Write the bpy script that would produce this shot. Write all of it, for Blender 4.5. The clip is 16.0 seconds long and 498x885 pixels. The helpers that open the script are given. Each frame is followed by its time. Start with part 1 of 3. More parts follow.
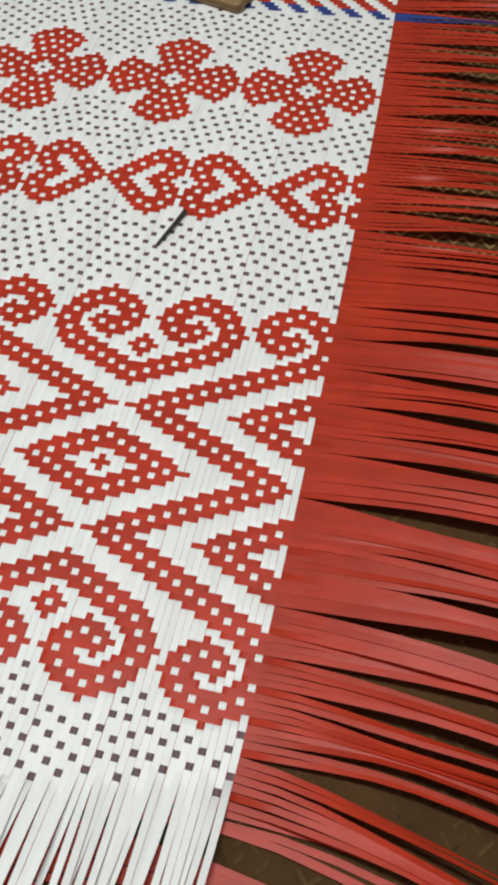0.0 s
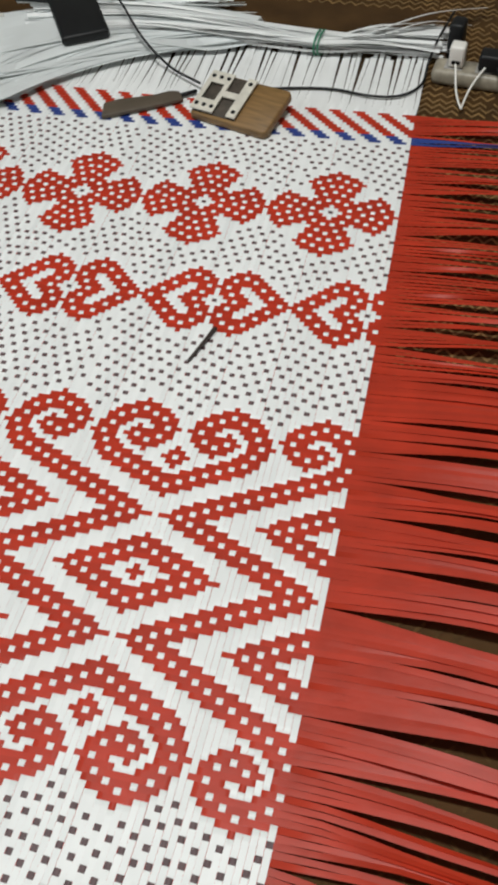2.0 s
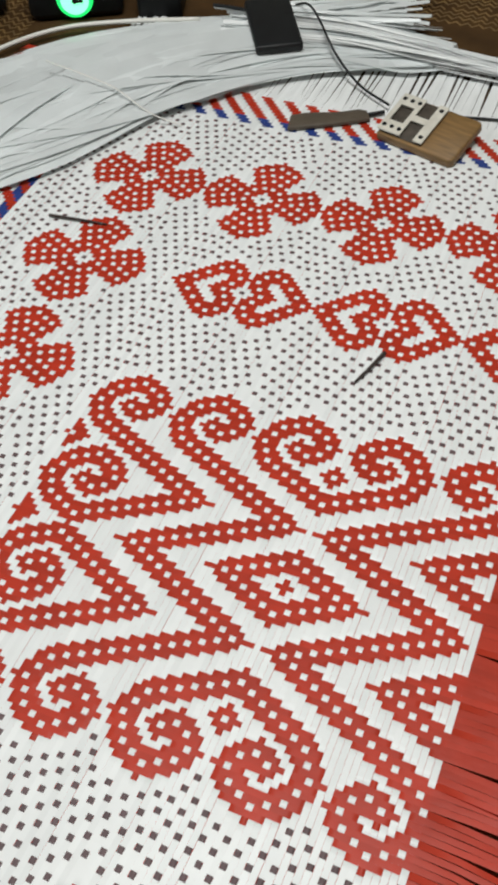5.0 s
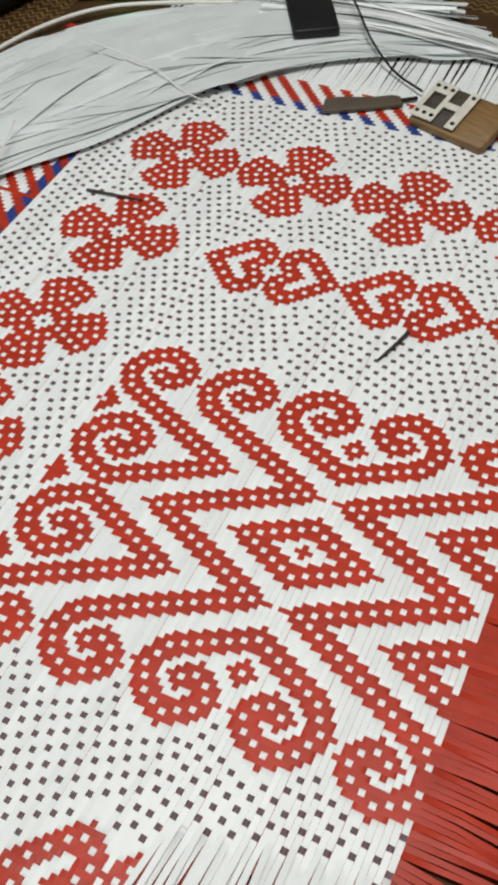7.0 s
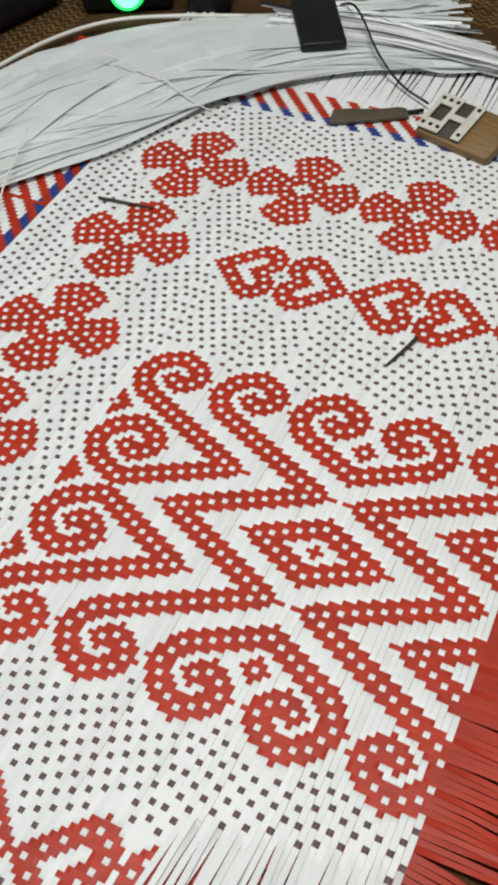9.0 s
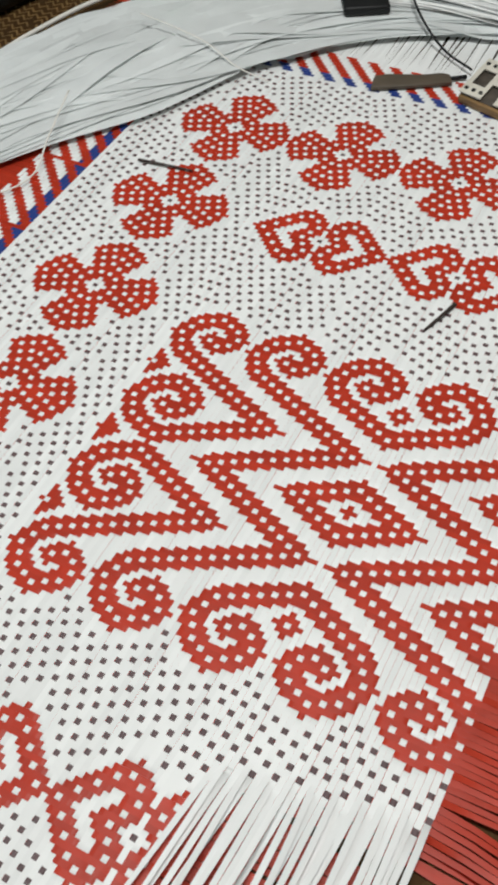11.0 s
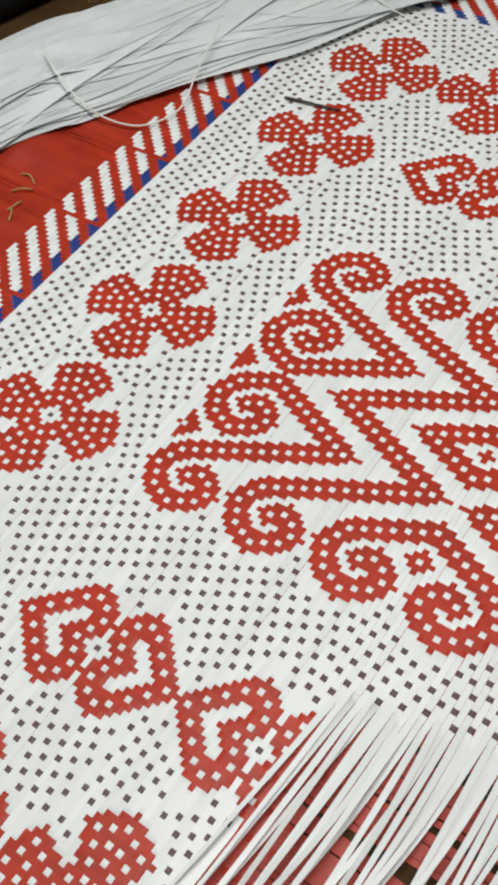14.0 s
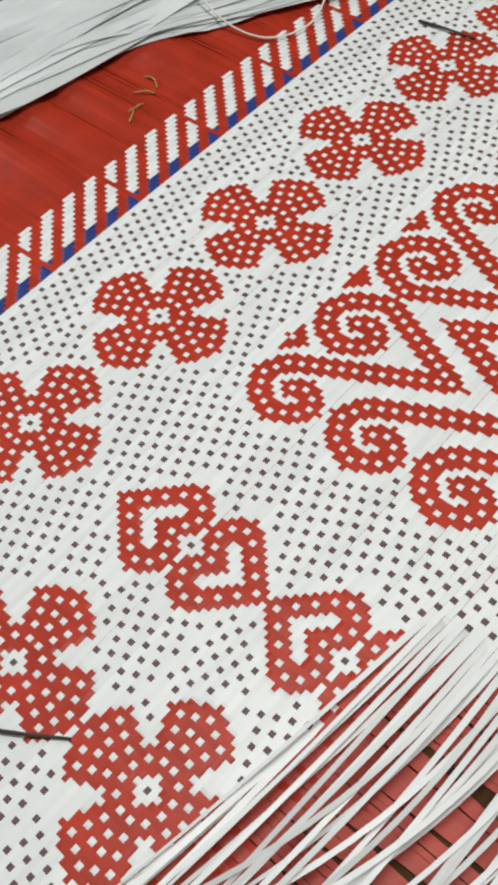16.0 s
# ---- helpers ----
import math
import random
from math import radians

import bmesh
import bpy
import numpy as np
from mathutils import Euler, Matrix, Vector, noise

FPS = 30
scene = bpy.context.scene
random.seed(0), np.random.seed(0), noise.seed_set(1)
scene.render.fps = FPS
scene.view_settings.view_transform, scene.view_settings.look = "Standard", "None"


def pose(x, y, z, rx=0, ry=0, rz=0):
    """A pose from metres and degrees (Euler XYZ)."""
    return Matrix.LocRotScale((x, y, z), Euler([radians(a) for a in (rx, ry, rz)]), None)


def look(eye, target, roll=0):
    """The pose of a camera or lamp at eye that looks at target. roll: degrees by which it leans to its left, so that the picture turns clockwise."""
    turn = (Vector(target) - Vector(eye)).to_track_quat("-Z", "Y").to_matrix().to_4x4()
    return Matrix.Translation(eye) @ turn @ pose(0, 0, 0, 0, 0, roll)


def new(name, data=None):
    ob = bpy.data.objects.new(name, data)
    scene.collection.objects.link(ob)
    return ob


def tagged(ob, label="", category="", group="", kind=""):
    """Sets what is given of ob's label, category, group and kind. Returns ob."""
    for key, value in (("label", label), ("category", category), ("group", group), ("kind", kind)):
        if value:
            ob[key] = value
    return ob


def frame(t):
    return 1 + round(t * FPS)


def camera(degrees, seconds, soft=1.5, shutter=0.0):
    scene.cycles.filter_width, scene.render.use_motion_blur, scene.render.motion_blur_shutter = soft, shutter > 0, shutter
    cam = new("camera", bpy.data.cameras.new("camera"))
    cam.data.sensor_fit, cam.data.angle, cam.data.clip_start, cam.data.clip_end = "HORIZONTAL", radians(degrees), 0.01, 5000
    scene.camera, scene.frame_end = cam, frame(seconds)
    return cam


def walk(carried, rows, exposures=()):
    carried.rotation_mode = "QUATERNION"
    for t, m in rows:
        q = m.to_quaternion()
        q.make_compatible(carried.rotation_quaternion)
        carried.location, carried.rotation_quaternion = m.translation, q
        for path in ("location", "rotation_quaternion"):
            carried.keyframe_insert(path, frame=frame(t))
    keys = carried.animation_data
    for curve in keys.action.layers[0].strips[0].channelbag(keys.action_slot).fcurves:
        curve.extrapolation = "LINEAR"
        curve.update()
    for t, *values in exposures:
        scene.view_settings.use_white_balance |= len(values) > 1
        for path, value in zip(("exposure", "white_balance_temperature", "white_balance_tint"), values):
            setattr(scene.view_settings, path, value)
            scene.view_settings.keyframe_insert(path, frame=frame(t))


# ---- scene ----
cam = camera(30.0, 16.0, soft=3.7)
PATH = [
    (0, (0.244, -0.404, 0.705), (-0.032, 0.661, -0.966), -2.5),
    (0.5, (0.236, -0.405, 0.733), (-0.057, 0.752, -0.872), -3.0),
    (1, (0.243, -0.412, 0.743), (-0.061, 0.746, -0.859), -4.4),
    (1.5, (0.247, -0.409, 0.754), (-0.072, 0.766, -0.833), -4.0),
    (2, (0.238, -0.402, 0.763), (-0.106, 0.78, -0.813), -3.8),
    (2.5, (0.225, -0.402, 0.765), (-0.174, 0.781, -0.797), -4.0),
    (3, (0.201, -0.408, 0.772), (-0.258, 0.783, -0.767), -3.4),
    (3.5, (0.196, -0.409, 0.772), (-0.282, 0.773, -0.769), -3.2),
    (4, (0.188, -0.409, 0.769), (-0.316, 0.763, -0.772), -3.4),
    (4.5, (0.176, -0.41, 0.77), (-0.349, 0.745, -0.776), -3.4),
    (5, (0.168, -0.413, 0.767), (-0.372, 0.724, -0.787), -3.3),
    (5.2, (0.168, -0.414, 0.769), (-0.389, 0.699, -0.797), -4.0),
    (7.5, (0.182, -0.455, 0.782), (-0.394, 0.645, -0.786), -3.0),
    (8, (0.182, -0.459, 0.78), (-0.403, 0.642, -0.784), -3.3),
    (8.5, (0.177, -0.464, 0.785), (-0.401, 0.662, -0.763), -2.5),
    (10.8, (0.172, -0.492, 0.776), (-0.434, 0.595, -0.789), -2.7),
    (11, (0.174, -0.492, 0.778), (-0.441, 0.574, -0.798), -3.3),
    (11.5, (0.173, -0.496, 0.777), (-0.455, 0.567, -0.796), -3.8),
    (12, (0.174, -0.499, 0.772), (-0.459, 0.56, -0.802), -3.8),
    (12.5, (0.166, -0.504, 0.778), (-0.477, 0.544, -0.8), -3.8),
    (13, (0.16, -0.516, 0.771), (-0.524, 0.493, -0.814), -5.6),
    (13.5, (0.154, -0.528, 0.764), (-0.572, 0.427, -0.836), -6.3),
    (14, (0.149, -0.542, 0.759), (-0.611, 0.377, -0.847), -7.0),
    (14.5, (0.141, -0.553, 0.758), (-0.644, 0.343, -0.849), -6.8),
    (15, (0.133, -0.565, 0.753), (-0.668, 0.305, -0.86), -6.6),
    (15.5, (0.129, -0.58, 0.745), (-0.69, 0.244, -0.883), -6.5),
    (16, (0.128, -0.594, 0.735), (-0.681, 0.184, -0.92), -6.3),
]
walk(cam, [(t, look(eye, target, roll)) for t, eye, target, roll in PATH],
     exposures=[(0.0, 0.0), (16.0, 0.0)])

# ---------------------------------------------------------------- light
world = bpy.data.worlds.new("world")
scene.world = world
world.use_nodes = True
wn = world.node_tree.nodes
wn["Background"].inputs[0].default_value = (0.75, 0.85, 1.0, 1)
wn["Background"].inputs[1].default_value = 0.22


def area_lamp(name, place, target, sx, sy, power, colour):
    data = bpy.data.lights.new(name, "AREA")
    data.shape, data.size, data.size_y, data.energy, data.color = "RECTANGLE", sx, sy, power, colour
    ob = new(name, data)
    ob.matrix_world = look(place, target)
    return ob


area_lamp("ceiling_tube_light", (0.02, -0.02, 2.6), (0.02, -0.02, 0), 1.2, 0.3, 55, (0.975, 0.985, 0.955))
area_lamp("window_daylight", (-2.9, -0.6, 1.5), (0, 0, 0.6), 1.3, 1.2, 28, (0.89, 0.96, 1.0))

# ---------------------------------------------------------------- materials


def material(name, colour, rough=0.4, metal=0.0, vary=0.12, scale=40.0, bump=0.0, bump_scale=200.0, random_vary=0.0, spec=0.5,
             second=None, stretch=(1, 1, 1), emit=None, thin=0.0):
    m = bpy.data.materials.new(name)
    m.use_nodes = True
    n, l = m.node_tree.nodes, m.node_tree.links
    b = n["Principled BSDF"]
    b.inputs["Roughness"].default_value = rough
    b.inputs["Metallic"].default_value = metal
    b.inputs["Specular IOR Level"].default_value = spec
    co = n.new("ShaderNodeTexCoord")
    mp = n.new("ShaderNodeMapping")
    mp.inputs["Scale"].default_value = stretch
    l.new(co.outputs["Object"], mp.inputs["Vector"])
    t = n.new("ShaderNodeTexNoise")
    t.inputs["Scale"].default_value = scale
    t.inputs["Detail"].default_value = 6
    l.new(mp.outputs[0], t.inputs["Vector"])
    ramp = n.new("ShaderNodeValToRGB")
    low = [c * (1 - vary) for c in colour] if second is None else second
    ramp.color_ramp.elements[0].position, ramp.color_ramp.elements[0].color = 0.3, (*low, 1)
    ramp.color_ramp.elements[1].position, ramp.color_ramp.elements[1].color = 0.7, (*colour, 1)
    l.new(t.outputs["Fac"], ramp.inputs["Fac"])
    out = ramp.outputs["Color"]
    if random_vary:
        info = n.new("ShaderNodeObjectInfo")
        hsv = n.new("ShaderNodeHueSaturation")
        mr = n.new("ShaderNodeMapRange")
        mr.inputs["To Min"].default_value, mr.inputs["To Max"].default_value = 1 - random_vary, 1 + random_vary * 0.6
        l.new(info.outputs["Random"], mr.inputs["Value"])
        l.new(mr.outputs[0], hsv.inputs["Value"])
        l.new(out, hsv.inputs["Color"])
        out = hsv.outputs["Color"]
    l.new(out, b.inputs["Base Color"])
    if bump:
        t2 = n.new("ShaderNodeTexNoise")
        t2.inputs["Scale"].default_value = bump_scale
        t2.inputs["Detail"].default_value = 4
        l.new(mp.outputs[0], t2.inputs["Vector"])
        bp = n.new("ShaderNodeBump")
        bp.inputs["Strength"].default_value, bp.inputs["Distance"].default_value = bump, 0.002
        l.new(t2.outputs["Fac"], bp.inputs["Height"])
        l.new(bp.outputs[0], b.inputs["Normal"])
    if thin:                      # thin plastic lets some light through
        tr, mix = n.new("ShaderNodeBsdfTranslucent"), n.new("ShaderNodeMixShader")
        mix.inputs[0].default_value = thin
        l.new(out, tr.inputs["Color"])
        l.new(b.outputs[0], mix.inputs[1])
        l.new(tr.outputs[0], mix.inputs[2])
        l.new(mix.outputs[0], n["Material Output"].inputs["Surface"])
    if emit:
        b.inputs["Emission Color"].default_value = (*emit[:3], 1)
        b.inputs["Emission Strength"].default_value = emit[3]
    return m


WHITE = material("white_plastic_strip", (0.80, 0.815, 0.81), 0.40, vary=0.05, scale=30, random_vary=0.07, bump=0.12, bump_scale=120, spec=0.35)
FILM = material("white_plastic_film", (0.85, 0.89, 0.89), 0.3, vary=0.12, scale=14, random_vary=0.10, bump=0.5, bump_scale=22, spec=0.5, thin=0.18)
RED = material("red_plastic_strip", (0.66, 0.053, 0.021), 0.46, vary=0.2, scale=25, random_vary=0.10, bump=0.25, bump_scale=60, spec=0.40, thin=0.34)
# grey-brown in place of red where a red strip crosses one white strip
DOT = material("darkened_red_tuck", (0.145, 0.095, 0.10), 0.5, vary=0.3, scale=60, spec=0.25)
BLUE = material("blue_plastic_strip", (0.025, 0.055, 0.25), 0.35, vary=0.2, scale=25, random_vary=0.1)
FLOOR = material("brown_floor", (0.080, 0.042, 0.015), 0.85, vary=0.5, scale=12, bump=0.3, bump_scale=90, spec=0.15)
WALL = material("painted_wall", (0.55, 0.52, 0.46), 0.8, vary=0.1, scale=4, bump=0.1)
CEIL = material("ceiling_paint", (0.7, 0.68, 0.62), 0.85, vary=0.08, scale=3)
BLACK = material("black_plastic", (0.009, 0.010, 0.011), 0.5, vary=0.3, scale=60, spec=0.3)
WOOD = material("brown_wood", (0.25, 0.14, 0.045), 0.5, vary=0.4, scale=30, stretch=(1, 8, 8), bump=0.2)
TWIG = material("dark_twig", (0.045, 0.03, 0.025), 0.6, vary=0.4, scale=90, bump=0.3)
METAL = material("pale_metal", (0.74, 0.71, 0.62), 0.45, metal=0.15, vary=0.2, scale=70)
IVORY = material("white_charger_plastic", (0.8, 0.79, 0.74), 0.35, vary=0.06, scale=40)
GREEN = material("green_tie", (0.03, 0.22, 0.12), 0.5, vary=0.2)
LED = material("green_led", (0.05, 0.6, 0.2), 0.4, emit=(0.01, 1.0, 0.16, 1.1))
GOLD = material("gold_mat_strand", (0.27, 0.155, 0.05), 0.6, vary=0.6, scale=50)

# ---------------------------------------------------------------- mesh helpers


def mesh_object(name, verts, faces, mats, parent=None, label="", indices=None, smooth=True):
    me = bpy.data.meshes.new(name)
    me.from_pydata([tuple(map(float, v)) for v in verts], [], faces)
    for m in mats:
        me.materials.append(m)
    if indices is not None:
        me.polygons.foreach_set("material_index", np.array(indices, dtype=np.int32))
    if smooth:
        me.polygons.foreach_set("use_smooth", np.ones(len(faces), dtype=bool))
    me.update()
    ob = new(name, me)
    if parent is not None:
        ob.parent = parent
    if label:
        tagged(ob, label)
    return ob


def part(name, bm, mat, parent, label=""):
    me = bpy.data.meshes.new(name)
    bm.to_mesh(me)
    bm.free()
    me.materials.append(mat)
    ob = new(name, me)
    ob.parent = parent
    if label:
        tagged(ob, label)
    return ob


def empty(name, m, label, category, group="", kind=""):
    ob = new(name)
    ob.empty_display_size = 0.02
    ob.matrix_world = m
    return tagged(ob, label, category, group, kind)


def box(sx, sy, sz, at=(0, 0, 0), bevel=0.0, segments=2, m=None):
    bm = bmesh.new()
    bmesh.ops.create_cube(bm, size=1)
    bmesh.ops.scale(bm, vec=(sx, sy, sz), verts=bm.verts)
    if bevel:
        bmesh.ops.bevel(bm, geom=bm.edges[:], offset=bevel, segments=segments, affect="EDGES", profile=0.5)
    bmesh.ops.translate(bm, vec=at, verts=bm.verts)
    if m is not None:
        bmesh.ops.transform(bm, matrix=m, verts=bm.verts)
    for f in bm.faces:
        f.smooth = bevel > 0
    return bm


def smooth_path(points, steps):
    """Catmull-Rom through the points."""
    p = [np.array(q, float) for q in points]
    p = [2 * p[0] - p[1]] + p + [2 * p[-1] - p[-2]]
    out = []
    for i in range(1, len(p) - 2):
        for k in range(steps):
            t = k / steps
            out.append(0.5 * ((2 * p[i]) + (p[i + 1] - p[i - 1]) * t + (2 * p[i - 1] - 5 * p[i] + 4 * p[i + 1] - p[i + 2]) * t * t
                              + (3 * p[i] - p[i - 1] - 3 * p[i + 1] + p[i + 2]) * t ** 3))
    out.append(p[-2])
    return np.array(out)


def ribbon(path, width, twist=None, crown=0.0003, narrow=1.0):
    """A strip of three vertices across along a path; twist: radians along it."""
    path = np.asarray(path, float)
    n = len(path)
    tan = np.gradient(path, axis=0)
    tan /= np.linalg.norm(tan, axis=1)[:, None] + 1e-9
    side = np.cross(tan, (0, 0, 1.0))
    side /= np.linalg.norm(side, axis=1)[:, None] + 1e-9
    up = np.cross(side, tan)
    tw = np.zeros(n) + (0.0 if twist is None else np.asarray(twist, float))
    s = side * np.cos(tw)[:, None] + up * np.sin(tw)[:, None]
    u = up * np.cos(tw)[:, None] - side * np.sin(tw)[:, None]
    w = np.zeros(n) + np.asarray(width) / 2.0
    w[-1] *= narrow
    verts = np.concatenate([path - s * w[:, None], path + u * crown, path + s * w[:, None]], 0)
    faces = []
    for i in range(n - 1):
        faces.append((i, n + i, n + i + 1, i + 1))
        faces.append((n + i, 2 * n + i, 2 * n + i + 1, n + i + 1))
    return verts, faces


def tube(path, radius, sides=8, taper=None):
    path = np.asarray(path, float)
    n = len(path)
    tan = np.gradient(path, axis=0)
    tan /= np.linalg.norm(tan, axis=1)[:, None] + 1e-9
    ref = np.array((0, 0, 1.0)) if abs(tan[:, 2]).max() < 0.9 else np.array((1.0, 0, 0))
    s = np.cross(tan, ref)
    s /= np.linalg.norm(s, axis=1)[:, None] + 1e-9
    u = np.cross(s, tan)
    r = np.full(n, radius) if taper is None else radius * np.asarray(taper)
    verts, faces = [], []
    for i in range(n):
        for k in range(sides):
            a = 2 * math.pi * k / sides
            verts.append(path[i] + r[i] * (math.cos(a) * s[i] + math.sin(a) * u[i]))
    for i in range(n - 1):
        for k in range(sides):
            k2 = (k + 1) % sides
            faces.append((i * sides + k, i * sides + k2, (i + 1) * sides + k2, (i + 1) * sides + k))
    faces.append(tuple(range(sides))[::-1])
    faces.append(tuple((n - 1) * sides + k for k in range(sides)))
    return verts, faces


# ---------------------------------------------------------------- room
def slab(name, sx, sy, sz, at, mat, label):
    bm = box(sx, sy, sz, at)
    me = bpy.data.meshes.new(name)
    bm.to_mesh(me)
    bm.free()
    me.materials.append(mat)
    return tagged(new(name, me), label, name.split("_")[0], kind="structure")


slab("floor", 6.4, 6.4, 0.1, (0, 0, -0.056), FLOOR, "dark brown floor under the mats")
slab("ceiling", 6.4, 6.4, 0.1, (0, 0, 2.75), CEIL, "plain pale painted ceiling")
slab("wall_north", 6.4, 0.1, 2.7, (0, 3.15, 1.345), WALL, "plain pale painted wall")
slab("wall_south", 6.4, 0.1, 2.7, (0, -3.15, 1.345), WALL, "plain pale painted wall")
slab("wall_east", 0.1, 6.2, 2.7, (3.15, 0, 1.345), WALL, "plain pale painted wall")
slab("wall_west", 0.1, 6.2, 2.7, (-3.15, 0, 1.345), WALL, "plain pale painted wall")

# ---------------------------------------------------------------- the draft of the weave
C = 0.006                      # width of one strip
COL0, COL1 = -105, 29          # columns of white strips
ROW0, ROW1 = -130, 123         # rows of red strips, counted towards the camera


def dots_spiral(cx, cy, sx, sy):
    """The chain of white dots of one curl, about its inner end."""
    x, y, out = 0, 0, [(0, 0)]
    for dx, dy in ((2, 1), (2, -1), (1, -2), (-1, -2), (-2, -1), (-2, -1), (-2, 1), (-2, 1), (-1, 2), (-1, 2), (1, 2), (1, 2), (2, 1), (2, 1)):
        x, y = x + dx, y + dy
        out.append((x, y))
    return [(cx + sx * px, cy + sy * py) for px, py in out]


def dots_line(x, y, dx, dy, count):
    return [(x + dx * k, y + dy * k) for k in range(count)]


dots = set()                   # single white crossings, each in a diamond of red
extra_red, plain_dots = set(), set()
for sy in (1, -1):             # the large figure, mirrored
    for sx in (1, -1):
        dots |= set(dots_line(0, 5 * sy, 2 * sx, -sy, 6))
        dots |= set(dots_line(4 * sx, 11 * sy, 2 * sx, -sy, 12))
        dots |= set(dots_line(4 * sx, 11 * sy, 2 * sx, sy, 11))
        dots |= set(dots_line(0, 17 * sy, 2 * sx, sy, 5))
        dots |= set(dots_spiral(-8 * sx, 27 * sy, sx, -sy))
        dots |= set(dots_spiral(-24 * sx, 27 * sy, sx, -sy))
        extra_red |= {(sx, 11 * sy), (13 * sx, 0), (17 * sx, 11 * sy), (-29, 0)}
    dots.add((0, 23 * sy))
    dots |= set(dots_line(-20, 11 * sy, -2, sy, 11)) | set(dots_spiral(-40, 27 * sy, 1, -sy))
    dots |= set(dots_line(-20, 11 * sy, -2, -sy, 10)) | {(-40, 3 * sy), (-42, 4 * sy)} | set(dots_spiral(-40, 9 * sy, 1, -sy))
    dots |= set(dots_line(20, 11 * sy, 2, sy, 6)) | set(dots_line(20, 11 * sy, 2, -sy, 6))
    plain_dots.add((-47, 18 * sy))
    extra_red |= {(-48 + k, 18 * sy + d) for d in range(-3, 4) for k in range(1 if d else 0, 5 - abs(d))}
extra_red |= {(1, 0), (-1, 0), (0, 1), (0, -1), (0, 0)}
extra_red |= {(-48 + k, d) for d in range(-3, 4) for k in range(1 if d else 0, 5 - abs(d))}

hearts = [(27, -62), (-3, -62), (-33, -62), (-33, 59), (-3, 59)]
heart_half = ((13, 0), (11, 2), (9, 4), (7, 6), (5, 7), (3, 6), (2, 4), (3, 2), (4, 0))
for hx, hy in set(hearts):
    for k in range(5):
        extra_red |= {(hx + a * (k - 7), hy + d) for a in (1, -1) for d in range(-k, k + 1)}
    for px, py in heart_half:
        dots |= {(hx + a * px, hy + b * py) for a in (1, -1) for b in (1, -1)}

petal = ((0, 12), (2, 11), (4, 10), (1, 9), (3, 8), (0, 7), (2, 6), (1, 4), (3, 3))
flowers = [(15 - 28 * k, -92) for k in range(4)] + [(-69, -62 + 30 * k) for k in range(4)] + [(-70, 58)] + [(-12 - 28 * k, 89) for k in range(3)]
for fx, fy in flowers:
    for px, py in petal:
        for a in (1, -1):
            for b in (1, -1):
                dots |= {(fx + a * px, fy + b * py), (fx + a * py, fy + b * px)}

NC, NR = COL1 - COL0 + 1, ROW1 - ROW0 + 1
red = np.zeros((NC, NR), bool)          # True where the red strip lies on top


def put(grid, c, r, value):
    if COL0 <= c <= COL1 and ROW0 <= r <= ROW1:
        grid[c - COL0, r - ROW0] = value


diamond = [(a, b) for a in range(-2, 3) for b in range(-2, 3) if abs(a) + abs(b) <= 2]
for c, r in dots:
    for a, b in diamond:
        put(red, c + a, r + b, True)
for c, r in extra_red:
    put(red, c, r, True)
for c, r in dots | plain_dots:
    put(red, c, r, False)
for c, r in list(set(hearts)) + flowers:
    for a, b in diamond:
        put(red, c + a, r + b, False)
for c, r in set(hearts):
    for b in (3, -3, 6, -6):
        put(red, c, r + b, False)
figure = red.copy()

# the ground: single red crossings, kept clear of the figures
near = figure.copy()
for a in range(-2, 3):
    for b in range(-2, 3):
        if 0 < abs(a) + abs(b) <= 2:
            near |= np.roll(np.roll(figure, a, 0), b, 1)
tuck = np.zeros((NC, NR), bool)


# bands of the satin ground: first column, the way its slant leans, phase
TOP_FIELD = ((-200, 1, 2), (-58, -1, 3), (-42, 1, 2), (-34, -1, 4), (-22, 1, 3), (-19, -1, 3), (-12, 1, 2), (-6, -1, 1), (6, 1, 0), (10, -1, 2), (12, -1, 4))
FLOWER_FIELD = ((-200, 1, 1), (-48, 1, 3), (-47, -1, 2), (-45, -1, 0), (-36, 1, 3), (-28, -1, 4), (-23, 1, 1), (-22, 1, 3), (-19, -1, 3), (-16, 1, 4), (-7, 1, 1),
                (5, -1, 3), (9, 1, 4), (17, 1, 1))
HEART_FIELD = ((-200, 1, 1), (-48, 1, 3), (-47, -1, 2), (-44, 1, 2), (-33, -1, 0), (-30, 1, 0), (-21, -1, 1), (-9, -1, 4), (6, 1, 1), (15, -1, 3), (22, 1, 2))
NEAR_FIELD = ((-200, 1, 3), (-3, -1, 4), (14, 1, 2), (19, -1, 1))
LOW_FIELD = ((-200, 1, 2), (-48, 1, 3), (-40, -1, 3), (-35, 1, 3), (-22, -1, 3), (-10, 1, 2))


def in_band(bands, c, r):
    way, phase = [b[1:] for b in bands if b[0] <= c][-1]
    return (2 * r + way * c) % 5 == phase


